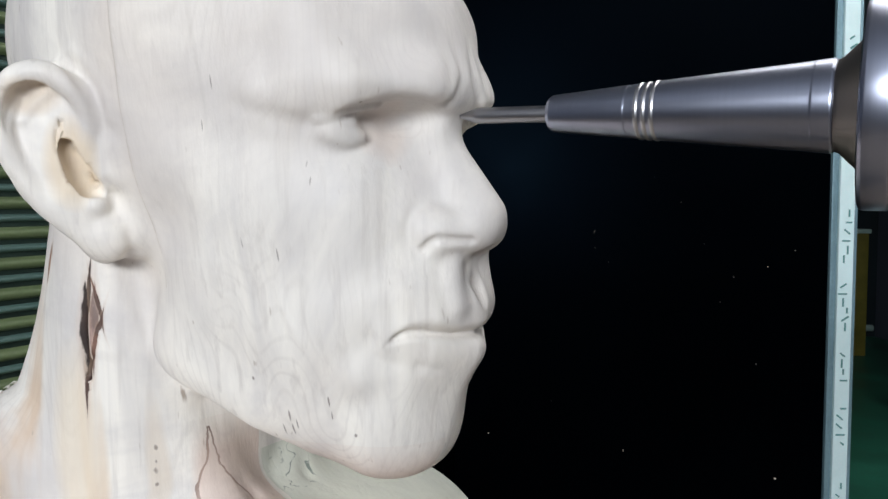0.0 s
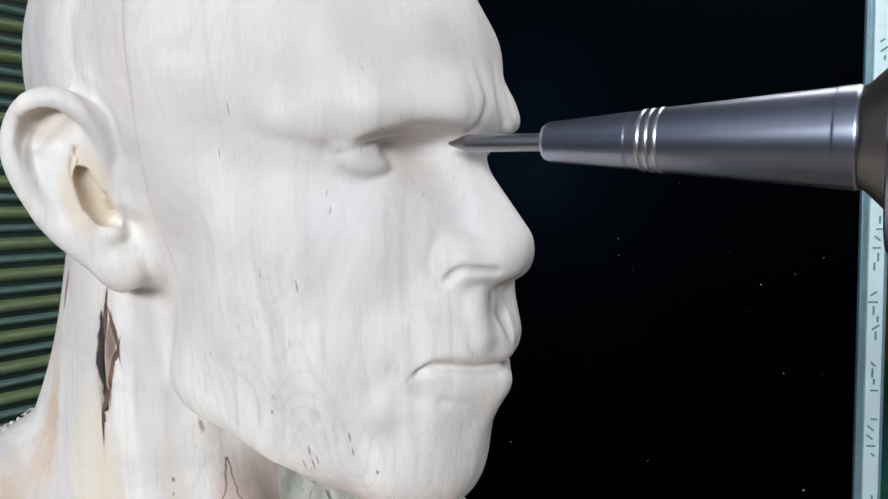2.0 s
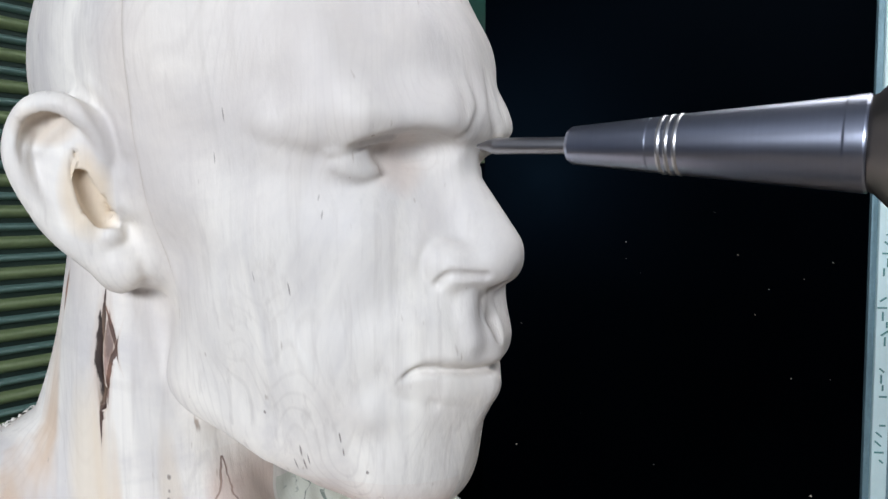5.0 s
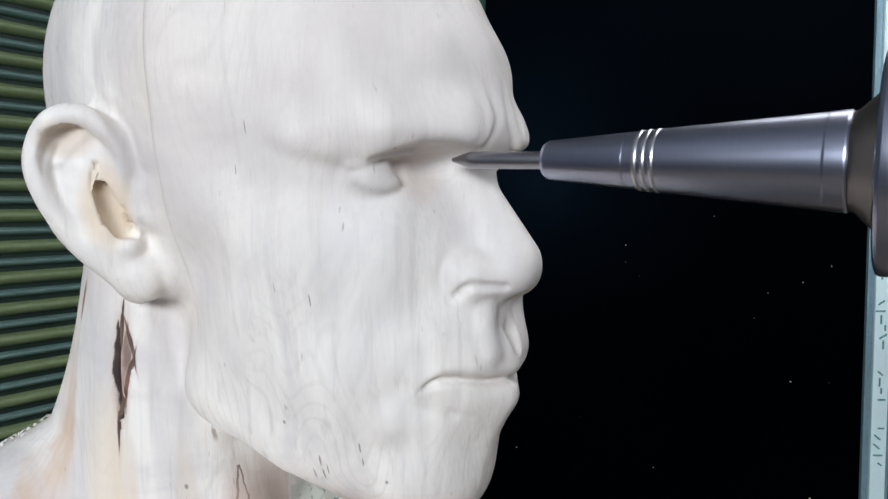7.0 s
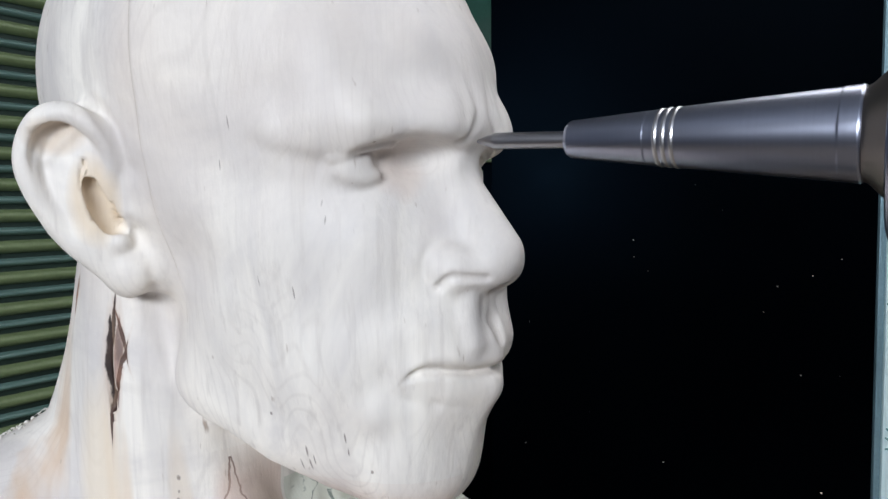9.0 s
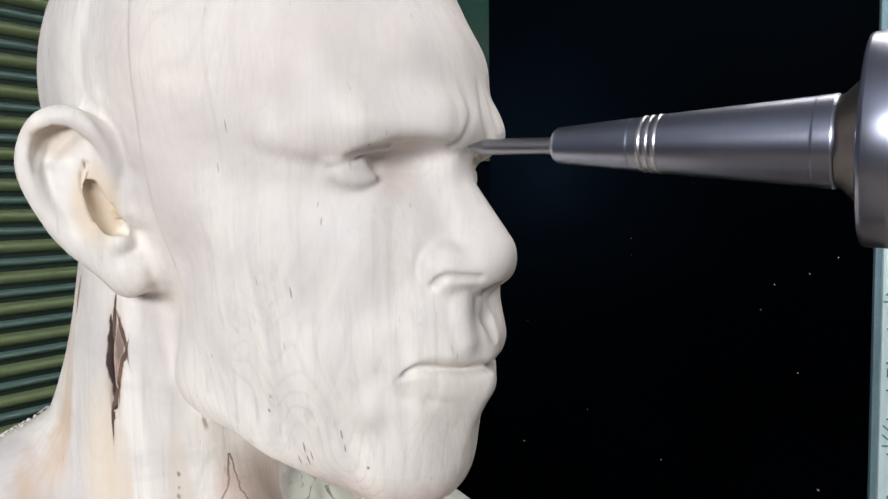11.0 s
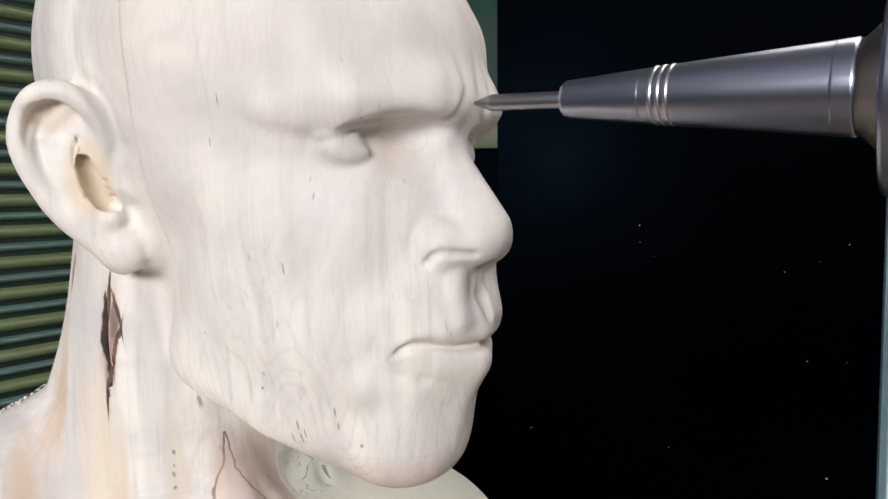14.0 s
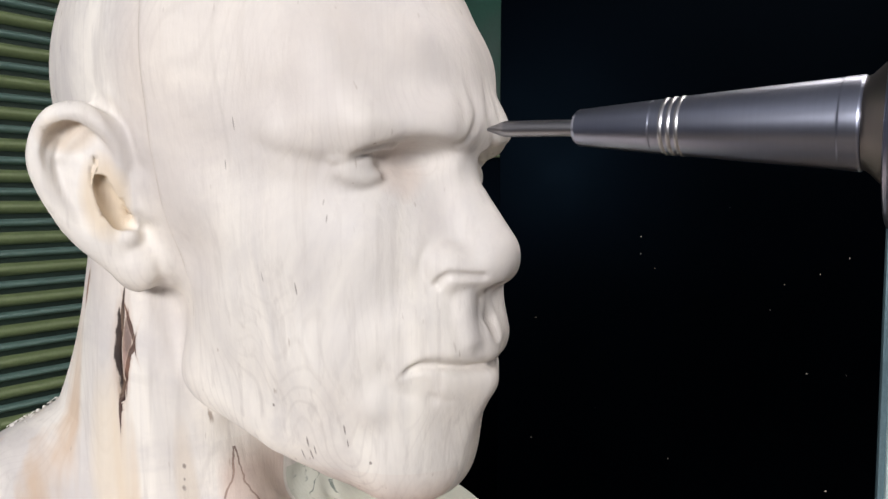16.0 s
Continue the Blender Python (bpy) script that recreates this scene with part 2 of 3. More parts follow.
# patches of other wood and of painted shade: centre, reach, tone, amount
# second patch: shade beneath the ear's rim, put into the wood colour
STAINS_AND_SHADE = [((-0.0075, -0.078, -0.011), (0.010, 0.012, 0.019), (0.74, 0.58, 0.38), 0.6), ((-0.0155, -0.090, 0.013), (0.011, 0.012, 0.008), (0.62, 0.49, 0.36), 0.5),
          ((0.100, -0.026, 0.0), (0.013, 0.014, 0.014), (0.66, 0.51, 0.42), 0.45), ((-0.030, -0.062, -0.125), (0.014, 0.03, 0.05), (0.86, 0.74, 0.56), 0.5), ((-0.002, -0.05, -0.14), (0.004, 0.03, 0.04), (0.72, 0.62, 0.50), 0.5)]
# worm holes and bruises: forward, height, half width, half height
SPOTS = [(-0.0021, -0.128, 0.0007, 0.0016), (-0.0026, -0.134, 0.0005, 0.0011), (-0.0030, -0.138, 0.0008, 0.0018), (-0.0031, -0.144, 0.0006, 0.0011), (0.0879, -0.1139, 0.00060, 0.0009), (0.0648, -0.1066, 0.00050, 0.0030), (0.0650, -0.1121, 0.00040, 0.0026), (0.0612, -0.1128, 0.00040, 0.0030), (0.0671, -0.1101, 0.00035, 0.0025), (0.0520, -0.0929, 0.00060, 0.0008), (0.0697, -0.0452, 0.00030, 0.0030), (0.0580, -0.0413, 0.00030, 0.0026), (0.0829, -0.0189, 0.00035, 0.0022), (0.0813, -0.0130, 0.00040, 0.0016), (0.0526, 0.0154, 0.00030, 0.0030), (0.0464, 0.0009, 0.00030, 0.0025), (0.0802, -0.1004, 0.00035, 0.0024), (0.0806, -0.1060, 0.00030, 0.0020)]
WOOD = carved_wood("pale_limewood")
STEEL = steel("ground_steel", (0.40, 0.43, 0.53), 0.30)
STEEL_DARK = steel("dark_turned_steel", (0.22, 0.20, 0.19), 0.40)
CARBIDE = steel("tungsten_carbide", (0.36, 0.36, 0.38), 0.34)
CHROME = steel("polished_ring_steel", (0.62, 0.62, 0.64), 0.34)


# ---- mesh helpers ----
def part(name, bm, material, parent=None, label="", smooth=True):
    """Links a bmesh as one mesh object, under a thing or a part."""
    me = bpy.data.meshes.new(name)
    bm.normal_update()
    bm.to_mesh(me)
    bm.free()
    if smooth:
        me.polygons.foreach_set("use_smooth", [True] * len(me.polygons))
        me.set_sharp_from_angle(angle=radians(40))
    me.materials.append(material)
    ob = new(name, me)
    if parent:
        ob.parent = parent
    if label:
        tagged(ob, label)
    return ob


def box(bm, lo, hi, bevel=0.0, m=None):
    size = [b - a for a, b in zip(lo, hi)]
    mid = [(a + b) / 2 for a, b in zip(lo, hi)]
    mat = Matrix.Translation(mid) @ Matrix.Diagonal((*size, 1))
    made = bmesh.ops.create_cube(bm, size=1.0, matrix=(m @ mat) if m else mat)
    if bevel:
        vs = set(made["verts"])
        edges = [e for e in bm.edges if e.verts[0] in vs and e.verts[1] in vs]
        bmesh.ops.bevel(bm, geom=edges, offset=bevel, segments=2, affect="EDGES", profile=0.6)
    return bm


def boxes(*parts, bevel=0.0):
    bm = bmesh.new()
    for lo, hi in parts:
        box(bm, lo, hi, bevel)
    return bm


def lathe(profile, seg=128):
    """Turned about the x axis: (x, radius) along the profile, closed where the radius is 0."""
    bm = bmesh.new()
    rings = []
    for x, r in profile:
        if r <= 1e-7:
            rings.append([bm.verts.new((x, 0, 0))])
        else:
            rings.append([bm.verts.new((x, r * math.cos(a), r * math.sin(a))) for a in np.linspace(0, 2 * math.pi, seg, endpoint=False)])
    for p, q in zip(rings, rings[1:]):
        for i in range(seg):
            j = (i + 1) % seg
            loop = [p[i % len(p)], q[i % len(q)], q[j % len(q)], p[j % len(p)]]
            uniq = list(dict.fromkeys(loop))
            if len(uniq) > 2:
                bm.faces.new(uniq)
    bmesh.ops.recalc_face_normals(bm, faces=bm.faces)
    return bm


# ---- the carved head: a solid of blended forms, meshed and drawn on to its surface ----
def ball(p, c, r):
    return np.sqrt(((p - np.array(c, np.float32)) ** 2).sum(1)) - r


def egg(p, c, r, turn=0.0):
    """An ellipsoid; turn: degrees about the upright axis."""
    q = p - np.array(c, np.float32)
    if turn:
        ca, sa = math.cos(radians(turn)), math.sin(radians(turn))
        q = np.stack([q[:, 0] * ca + q[:, 1] * sa, q[:, 1] * ca - q[:, 0] * sa, q[:, 2]], 1)
    r = np.array(r, np.float32)
    k0 = np.sqrt(((q / r) ** 2).sum(1))
    k1 = np.sqrt(((q / (r * r)) ** 2).sum(1)) + 1e-9
    return k0 * (k0 - 1.0) / k1


def rod(p, a, b, ra, rb=None):
    """A capsule whose radius runs from ra to rb."""
    rb = ra if rb is None else rb
    a, b = np.array(a, np.float32), np.array(b, np.float32)
    d = b - a
    h = np.clip(((p - a) @ d) / max(float(d @ d), 1e-9), 0, 1)
    return np.sqrt(((p - a - h[:, None] * d) ** 2).sum(1)) - (ra + (rb - ra) * h)


def chain(p, pts, k=2.0):
    """Rods from point to point (x, y, z, radius)."""
    out = None
    for a, b in zip(pts, pts[1:]):
        d = rod(p, a[:3], b[:3], a[3], b[3])
        out = d if out is None else np.minimum(out, d)
    return out


def join(a, b, k):
    h = np.maximum(k - np.abs(a - b), 0) / k
    return np.minimum(a, b) - h * h * k * 0.25


def cut(a, b, k):
    h = np.maximum(k - np.abs(a + b), 0) / k
    return np.maximum(a, -b) + h * h * k * 0.25


def near(p, d, c, reach, change):
    """Applies a local form only to the points round it."""
    m = ((p - np.array(c, np.float32)) ** 2).sum(1) < reach * reach
    if m.any():
        d[m] = change(p[m], d[m])
    return d


def curve(pts, n=5):
    """A smooth run of points (x, y, z, radius) through those given."""
    q = [pts[0], *pts, pts[-1]]
    out = []
    for a, b, c, e in zip(q, q[1:], q[2:], q[3:]):
        a, b, c, e = (np.array(v, float) for v in (a, b, c, e))
        for t in np.arange(n) / n:
            out.append(0.5 * (2 * b + (c - a) * t + (2 * a - 5 * b + 4 * c - e) * t * t + (3 * b - a - 3 * c + e) * t ** 3))
    return [tuple(v) for v in out] + [pts[-1]]


def groove(p, d, pts, deep, wide, k=1.0):
    """Presses a soft line into the surface along a smooth run of points; deep < 0 raises a ridge."""
    r = chain(p, [(*v[:3], 0.0) for v in curve([(*v, 0) for v in pts], 4)])
    return d + deep * np.exp(-(r / wide) ** 2)


def head_field(p):
    """Distance to the bust's surface, in millimetres: x forward, y to its left, z up from the ear's opening."""
    p = np.asarray(p, np.float32)
    s = p.copy()
    s[:, 1] = np.abs(s[:, 1])
    d = egg(s, (-8, 0, 45), (108, 80, 92))
    d = join(d, egg(s, (38, 0, -42), (74, 56, 82)), 22)
    # forehead, temple, side of the face and brow
    d = join(d, egg(s, (50, 0, 38), (56, 57, 52)), 20)
    d = join(d, rod(s, (62, 44, 2), (36, 48, 20), 9, 11), 18)
    d = join(d, rod(s, (14, 52, 8), (0, 50, -34), 17, 13), 14)
    d = join(d, chain(s, [(104.5, 0, 18, 15), (103.2, 16, 16.3, 15.8), (90, 39, 15.2, 13.8), (68, 53, 13, 8)]), 11)
    d = join(d, chain(s, [(97, 0, 38, 15), (93, 18, 37, 15.5), (78, 40, 34, 14)]), 16)
    # cheekbone, masseter, jaw, chin
    d = join(d, chain(s, [(82, 30, -24, 11), (62, 42, -20, 11), (28, 52, -10, 9)]), 22)
    d = join(d, rod(s, (80, 24, -24), (83, 22, -62), 12, 15), 16)
    d = join(d, rod(s, (46, 40, -30), (14, 39, -84), 14, 12), 20)
    d = join(d, egg(s, (60, 0, -80), (46, 44, 44)), 16)
    d = join(d, chain(s, [(8, 40, -84, 12), (46, 32, -106, 11), (82, 12, -114, 19)]), 16)
    d = join(d, ball(s, (89, 0, -114), 22.5), 14)
    # neck, shoulders, chest
    d = join(d, egg(s, (-36, 0, -100), (49, 68, 190)), 9)
    d = join(d, rod(s, (-22, 44, -80), (8, 18, -165), 16, 14), 8)
    d = join(d, chain(s, [(-56, 24, -60, 18), (-71, 44, -124, 23), (-105, 110, -188, 48)]), 24)
    d = join(d, egg(s, (-10, 0, -240), (108, 180, 86)), 16)
    d = np.maximum(d, -280 - p[:, 2])

    # planes of the forehead: temple edge, brow crest, hollow above it
    def planes(p, d):
        d = groove(p, d, [(84, 56.5, 20), (84.5, 56, 34), (81, 53, 54), (72, 48, 76)], -0.6, 8)
        d = groove(p, d, [(95, 48, 60), (101, 45, 40), (106, 38, 32), (112, 26, 32)], 1.4, 9)
        return groove(p, d, [(97, 49.5, 14.5), (101.4, 46.7, 15), (109, 37, 14.5), (115, 27, 14.5), (118.5, 15, 13.5)], -1.0, 4.6)
    d = near(s, d, (95, 40, 35), 75, planes)

    def eye(p, d):
        d = cut(d, egg(p, (110, 27, 2.2), (17, 21, 8.2)), 4.0)
        d = cut(d, egg(p, (97, 37, 3.0), (10, 12, 5.0)), 4.0)
        d = join(d, ball(p, (84.2, 37.4, -0.2), 9.4), 4.0)
        d = join(d, chain(p, curve([(86, 48, 3.0, 1.2), (89, 45.5, 5.0, 1.9), (92.5, 42, 6.6, 2.4), (96, 36, 7.8, 2.4), (98, 31, 8.2, 2.0)])), 2.0)
        d = join(d, chain(p, curve([(88, 43.5, -2.4, 1.1), (91, 40, -4.0, 1.5), (92.8, 35.5, -3.8, 1.5), (93.8, 32, -1.5, 1.1)])), 4)
        d = groove(p, d, [(95, 33, 4.5), (93, 31.8, 0.8), (93.5, 31, -2.5)], 2.6, 2.0)
        d = groove(p, d, [(86, 47.5, 1.5), (89.5, 44.5, 3.0), (92.8, 41, 4.0), (95.5, 35.5, 4.6)], 1.1, 1.4)
        d = groove(p, d, [(86, 46.5, -6), (91, 41.5, -8), (95.5, 34, -7.5), (98, 28, -4)], 0.4, 2.6)
        return groove(p, d, [(64, 61, 7.5), (73, 57.2, 4), (81, 51.5, 2)], 0.8, 4.2)
    d = near(s, d, (90, 38, 0), 46, eye)

    def frown(p, d):
        plain, rise = d, np.clip((38 - p[:, 2]) / 18, 0, 1)
        d = groove(p, d, [(113, 7, 38), (117.3, 5.5, 28), (118.7, 4.4, 20), (118.3, 8.5, 13), (115.5, 13, 8.5)], 1.1, 2.2)
        d = groove(p, d, [(113, 13, 36), (117.6, 12.5, 23), (118.8, 14, 17), (118, 18, 11.5)], 0.3, 2.2)
        d = groove(p, d, [(119, 9, 29), (120.5, 9, 20), (120, 12.5, 13.5)], -0.4, 2.4)
        return plain + (d - plain) * rise
    d = near(s, d, (108, 16, 20), 50, frown)

    def nose(p, d):
        d = join(d, rod(p, (97.5, 0, 4), (121.5, 0, -33), 9.5, 12.5), 7)
        d = join(d, rod(p, (102, 0, 10), (103.5, 0, -4), 9.6, 9.4), 5)
        d = join(d, rod(p, (93, 9, -6), (103, 13, -34), 6.5, 10), 10)
        d = join(d, egg(p, (108, 14.5, -38), (13, 8, 9)), 4)
        d = join(d, egg(p, (112, 16, -37), (8, 6.5, 7.5)), 4)
        d = join(d, egg(p, (115, 8, -37.5), (15, 10.5, 8.5), -18), 5)
        d = groove(p, d, [(112, 21, -43.8), (114.5, 21.3, -41.6), (117.4, 20.6, -40.1), (120.6, 18.2, -40.3), (124, 15, -40.7), (126.7, 12, -40.9)], 4.2, 1.35)
        d = groove(p, d, [(109.5, 21.5, -28), (107.6, 24, -33), (107.8, 24.6, -39), (110.6, 22.6, -45)], 0.85, 2.2)
        return groove(p, d, [(109.5, 21, -24), (116, 16, -25), (121, 12, -27)], 0.6, 3.5)
    d = near(s, d, (112, 0, -18), 54, nose)

    def mouth(p, d):
        d = join(d, egg(p, (93, 0, -62), (30, 32, 24)), 10)
        d = join(d, chain(p, [(119.5, 0, -67, 6.3), (112, 14, -69, 6), (100, 27, -73, 3)]), 8)
        d = join(d, chain(p, [(118.5, 0, -82, 7), (110, 14, -81.5, 6.2), (99, 26, -79, 3)]), 10)
        d = join(d, chain(p, [(108.5, 0, -90.5, 10.5), (100, 17, -92, 9), (90, 28, -90, 7)]), 10)
        d = join(d, rod(p, (101, 0, -103), (93, 16, -104), 11, 10), 10)
        d = groove(p, d, [(103, 29.5, -78), (107, 26.5, -77.3), (112, 19, -78.5)], -0.7, 1.8)
        y, z = p[:, 1], p[:, 2]
        line = np.interp(y, [0, 11, 17, 22, 26, 28.5, 30.5, 33], [-76.2, -76.0, -74.9, -73.9, -73.9, -75.0, -76.6, -78.8]).astype(np.float32)
        fade = np.clip((32.5 - y) / 4, 0, 1) * np.clip((p[:, 0] - 85) / 10, 0, 1)
        d = d + fade * (1.9 * np.exp(-((z - line) / 1.7) ** 2) + 0.8 * np.exp(-((z - line + 1.0) / 3.4) ** 2) - 0.5 * np.exp(-((z - line - 4.5) / 2.6) ** 2))
        d = groove(p, d, [(104, 30, -86), (99.5, 34.5, -82), (98.5, 35.5, -76)], 0.9, 2.6)
        return groove(p, d, [(110, 22, -87), (114, 12, -88.5), (117, 3, -89)], 0.5, 2.4)
    d = near(s, d, (108, 0, -76), 52, mouth)

    def philtrum(p, d):
        d = join(d, rod(p, (113, 12, -50), (116, 11, -65), 6.5, 7), 5)
        d = join(d, chain(p, [(116.5, -10, -49, 4.2), (117.2, -11.5, -57, 4.8), (118.5, -11, -65, 5)]), 3)
        return cut(d, chain(p, [(126.5, -0.2, -47.5, 5.4), (127.8, -0.6, -56, 7.0), (129.5, -0.4, -63, 5.2)]), 0.5)
    d = near(p, d, (120, 0, -56), 32, philtrum)

    def ear(p, d):
        d = join(d, egg(p, (-14, 79, -3), (21, 7, 29), -38), 5)
        d = join(d, rod(p, (-14, 74, -26), (-4, 64, -40), 7, 8.5), 9)
        d = join(d, egg(p, (-7.5, 65.5, -40.5), (10.5, 8.5, 9.8)), 4)
        d = join(d, chain(p, curve([(-4, 74, -4, 3), (-1, 76, 7, 3.8), (-3, 81, 15.5, 4.3), (-10, 87, 21, 4.6), (-18, 93, 19, 4.8), (-23, 96, 10, 4.7),
                                    (-24, 96, -1, 4.4), (-21, 90, -16, 4.4), (-15, 80, -30, 5), (-8, 70, -40, 6)])), 3)
        d = cut(d, chain(p, curve([(-9.5, 86.5, 14.5, 2.4), (-13, 89.5, 15.2, 4.0), (-16.5, 93, 12.2, 4.0), (-18.8, 95.8, 6, 2.4), (-19, 96, 0, 1.2)])), 0.6)
        d = groove(p, d, [(-11.5, 84.5, 14.5), (-15, 87.5, 11), (-18.5, 91.5, 4)], -1.0, 2.2)
        d = cut(d, chain(p, curve([(-10.6, 81.5, 3.4, 1.5), (-9.6, 80.5, -4, 3.2), (-7.5, 78, -12, 4.6), (-4.6, 74.5, -20, 4.8), (-1.5, 72, -24, 2.6)])), 0.5)
        d = join(d, rod(p, (5, 65, -6), (4, 64, -15), 5), 6)
        d = join(d, chain(p, [(-6, 73.5, -5.5, 1.6), (-1.5, 71.5, -9.5, 2.3), (0.5, 70, -15, 2.3)]), 2.5)
        d = join(d, egg(p, (-2.5, 72.5, -27.5), (3.6, 3, 2.8)), 3.5)
        d = groove(p, d, [(3, 76, -2), (4.5, 77.5, 6), (2.5, 80, 15), (-5, 83, 25), (-15, 84, 28)], 1.8, 1.8)
        d = groove(p, d, [(8, 75, 4), (7.5, 77.5, 14), (2, 80, 24), (-6, 81, 30)], -0.9, 2.4)
        d = groove(p, d, [(-13, 60, -50.5), (-7, 60, -51.8), (-1, 60.5, -50.8), (4, 62.5, -47)], 4.8, 2.2)
        d = cut(d, egg(p, (-1, 62.5, -50.6), (6.5, 4.5, 1.9)), 0.6)
        return groove(p, d, [(4, 62.5, -47), (6.2, 64.5, -42), (7, 66, -36)], 1.2, 1.6)
    d = near(s, d, (-10, 84, -6), 66, ear)
    # rot pocket in the neck
    d = near(p, d, (-20, -64, -78), 40, lambda p, d: groove(p, d, [(-21.5, -66, -58), (-23.5, -66, -72), (-23.2, -65, -84), (-22.4, -63, -102)], 2.6, 1.5))
    d = near(p, d, (-18, -63, -76), 30, lambda p, d: groove(p, d, [(-20.5, -64, -60), (-17.2, -62.5, -71), (-18, -62.5, -82), (-21.5, -63, -92)], 1.4, 1.0))
    # glued blocks: the front one stands proud of the one behind, a second joint further on
    edge = 14.3 + 0.9 * np.sin(p[:, 2] * 0.045)
    side = np.clip((-p[:, 1] - 36) / 12, 0, 1) * np.clip((p[:, 2] + 58) / 10, 0, 1)
    d = d - side * 0.75 * np.clip((p[:, 0] - edge) / 0.9, 0, 1)
    d = d - side * np.clip((p[:, 2] + 5) / 8, 0, 1) * 0.35 * np.clip((p[:, 0] - 47.6 - 0.9 * np.sin(p[:, 2] * 0.11)) / 0.8, 0, 1)
    # slack plane marks left by the rougher on the cheek
    def marks(p, d):
        d = groove(p, d, [(44, -62, -14), (42, -60, -34), (46, -57, -60)], -0.45, 2.2)
        d = groove(p, d, [(67, -54, -40), (69, -51, -62), (75, -46, -78)], -0.5, 1.6)
        return groove(p, d, [(80, -40, -100), (88, -32, -112), (90, -27, -126)], 0.5, 1.3)
    d = near(p, d, (62, -52, -64), 75, marks)
    # the jaw's lower edge over the neck, throat folds
    d = near(s, d, (52, 34, -121), 18, lambda p, d: groove(p, d, [(44, 36, -117), (50, 34, -121.5), (56, 31, -124)], 3.6, 3.4))
    d = near(s, d, (20, 48, -90), 90, lambda p, d: groove(p, d, [(-6, 55, -56), (-1, 53, -70), (2, 50.5, -85), (6, 47.5, -97), (19, 43, -106), (36, 38, -115), (52, 31, -124)], 3.0, 4.6))
    d = near(s, d, (14, 24, -140), 50, lambda p, d: groove(p, d, [(12, 34, -112), (18, 24, -130), (22, 16, -160)], 1.8, 4.0))
    return d


def net(vals, lo, h):
    """A quad mesh of the zero surface of a grid of distances."""
    s = vals < 0
    corners = [np.array((i, j, k)) for i in (0, 1) for j in (0, 1) for k in (0, 1)]
    n = [d - 1 for d in vals.shape]
    count = sum(s[c[0]:c[0] + n[0], c[1]:c[1] + n[1], c[2]:c[2] + n[2]].astype(np.int8) for c in corners)
    live = (count > 0) & (count < 8)
    cells = np.argwhere(live)
    ids = np.full(live.shape, -1, np.int64)
    ids[live] = np.arange(len(cells))
    total, hits = np.zeros((len(cells), 3)), np.zeros(len(cells))
    for a in corners:
        for ax in range(3):
            if a[ax]:
                continue
            b = a.copy()
            b[ax] = 1
            va, vb = vals[tuple((cells + a).T)], vals[tuple((cells + b).T)]
            m = (va < 0) != (vb < 0)
            t = va[m] / (va[m] - vb[m])
            total[m] += a + (b - a) * t[:, None]
            hits[m] += 1
    verts = np.array(lo) + h * (cells + total / hits[:, None])
    quads = []
    for ax in range(3):
        o1, o2 = (ax + 1) % 3, (ax + 2) % 3
        first = [slice(None)] * 3
        second = [slice(None)] * 3
        first[ax], second[ax] = slice(0, -1), slice(1, None)
        e = np.argwhere(s[tuple(first)] != s[tuple(second)])
        e = e[(e[:, o1] > 0) & (e[:, o2] > 0) & (e[:, o1] < n[o1]) & (e[:, o2] < n[o2])]
        flip = s[tuple(e.T)]
        ring = []
        for d1, d2 in ((1, 1), (0, 1), (0, 0), (1, 0)):
            c = e.copy()
            c[:, o1] -= d1
            c[:, o2] -= d2
            ring.append(ids[tuple(c.T)])
        q = np.stack(ring, 1)
        q[~flip] = q[~flip][:, ::-1]
        quads.append(q)
    return verts, np.concatenate(quads)


def split(verts, quads):
    """Every quad into four."""
    e = np.sort(np.stack([quads, np.roll(quads, -1, 1)], 2).reshape(-1, 2), 1)
    key, inv = np.unique(e[:, 0] * len(verts) + e[:, 1], return_inverse=True)
    pairs = np.stack([key // len(verts), key % len(verts)], 1)
    mids = verts[pairs].mean(1)
    cents = verts[quads].mean(1)
    m = inv.reshape(-1, 4) + len(verts)
    c = np.arange(len(quads)) + len(verts) + len(mids)
    out = [np.stack([quads[:, i], m[:, i], c, m[:, i - 1]], 1) for i in range(4)]
    return np.concatenate([verts, mids, cents]), np.concatenate(out)


def settle(verts, field, rounds):
    for _ in range(rounds):
        p = verts.astype(np.float32)
        d = field(p)
        eps = 0.25
        g = np.stack([field(p + np.eye(3, dtype=np.float32)[i] * eps) - d for i in range(3)], 1) / eps
        step = d[:, None] * g / np.maximum((g * g).sum(1), 0.3)[:, None]
        verts = verts - np.clip(step, -3, 3)
    return verts


def solid(name, field, lo, hi, h, rounds, material):
    """A mesh object of a field given in millimetres."""
    axes = [np.arange(a, b + h, h, dtype=np.float32) for a, b in zip(lo, hi)]
    grid = np.stack(np.meshgrid(*axes, indexing="ij"), -1).reshape(-1, 3)
    vals = field(grid).reshape([len(a) for a in axes])
    verts, quads = net(vals, lo, h)
    verts = settle(verts, field, 2)
    for _ in range(rounds):
        verts, quads = split(verts, quads)
        verts = settle(verts, field, 1)
    me = bpy.data.meshes.new(name)
    me.from_pydata((verts / 1000).tolist(), [], quads.tolist())
    me.polygons.foreach_set("use_smooth", [True] * len(me.polygons))
    me.materials.append(material)
    return new(name, me)


HEAD = pose(0.0662, 0.2468, 1.5119, 0, 0, -28)
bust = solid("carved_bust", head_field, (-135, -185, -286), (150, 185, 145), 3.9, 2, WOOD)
bust.matrix_world = HEAD
tagged(bust, "pale carved limewood bust of a bald frowning man", "sculpture")


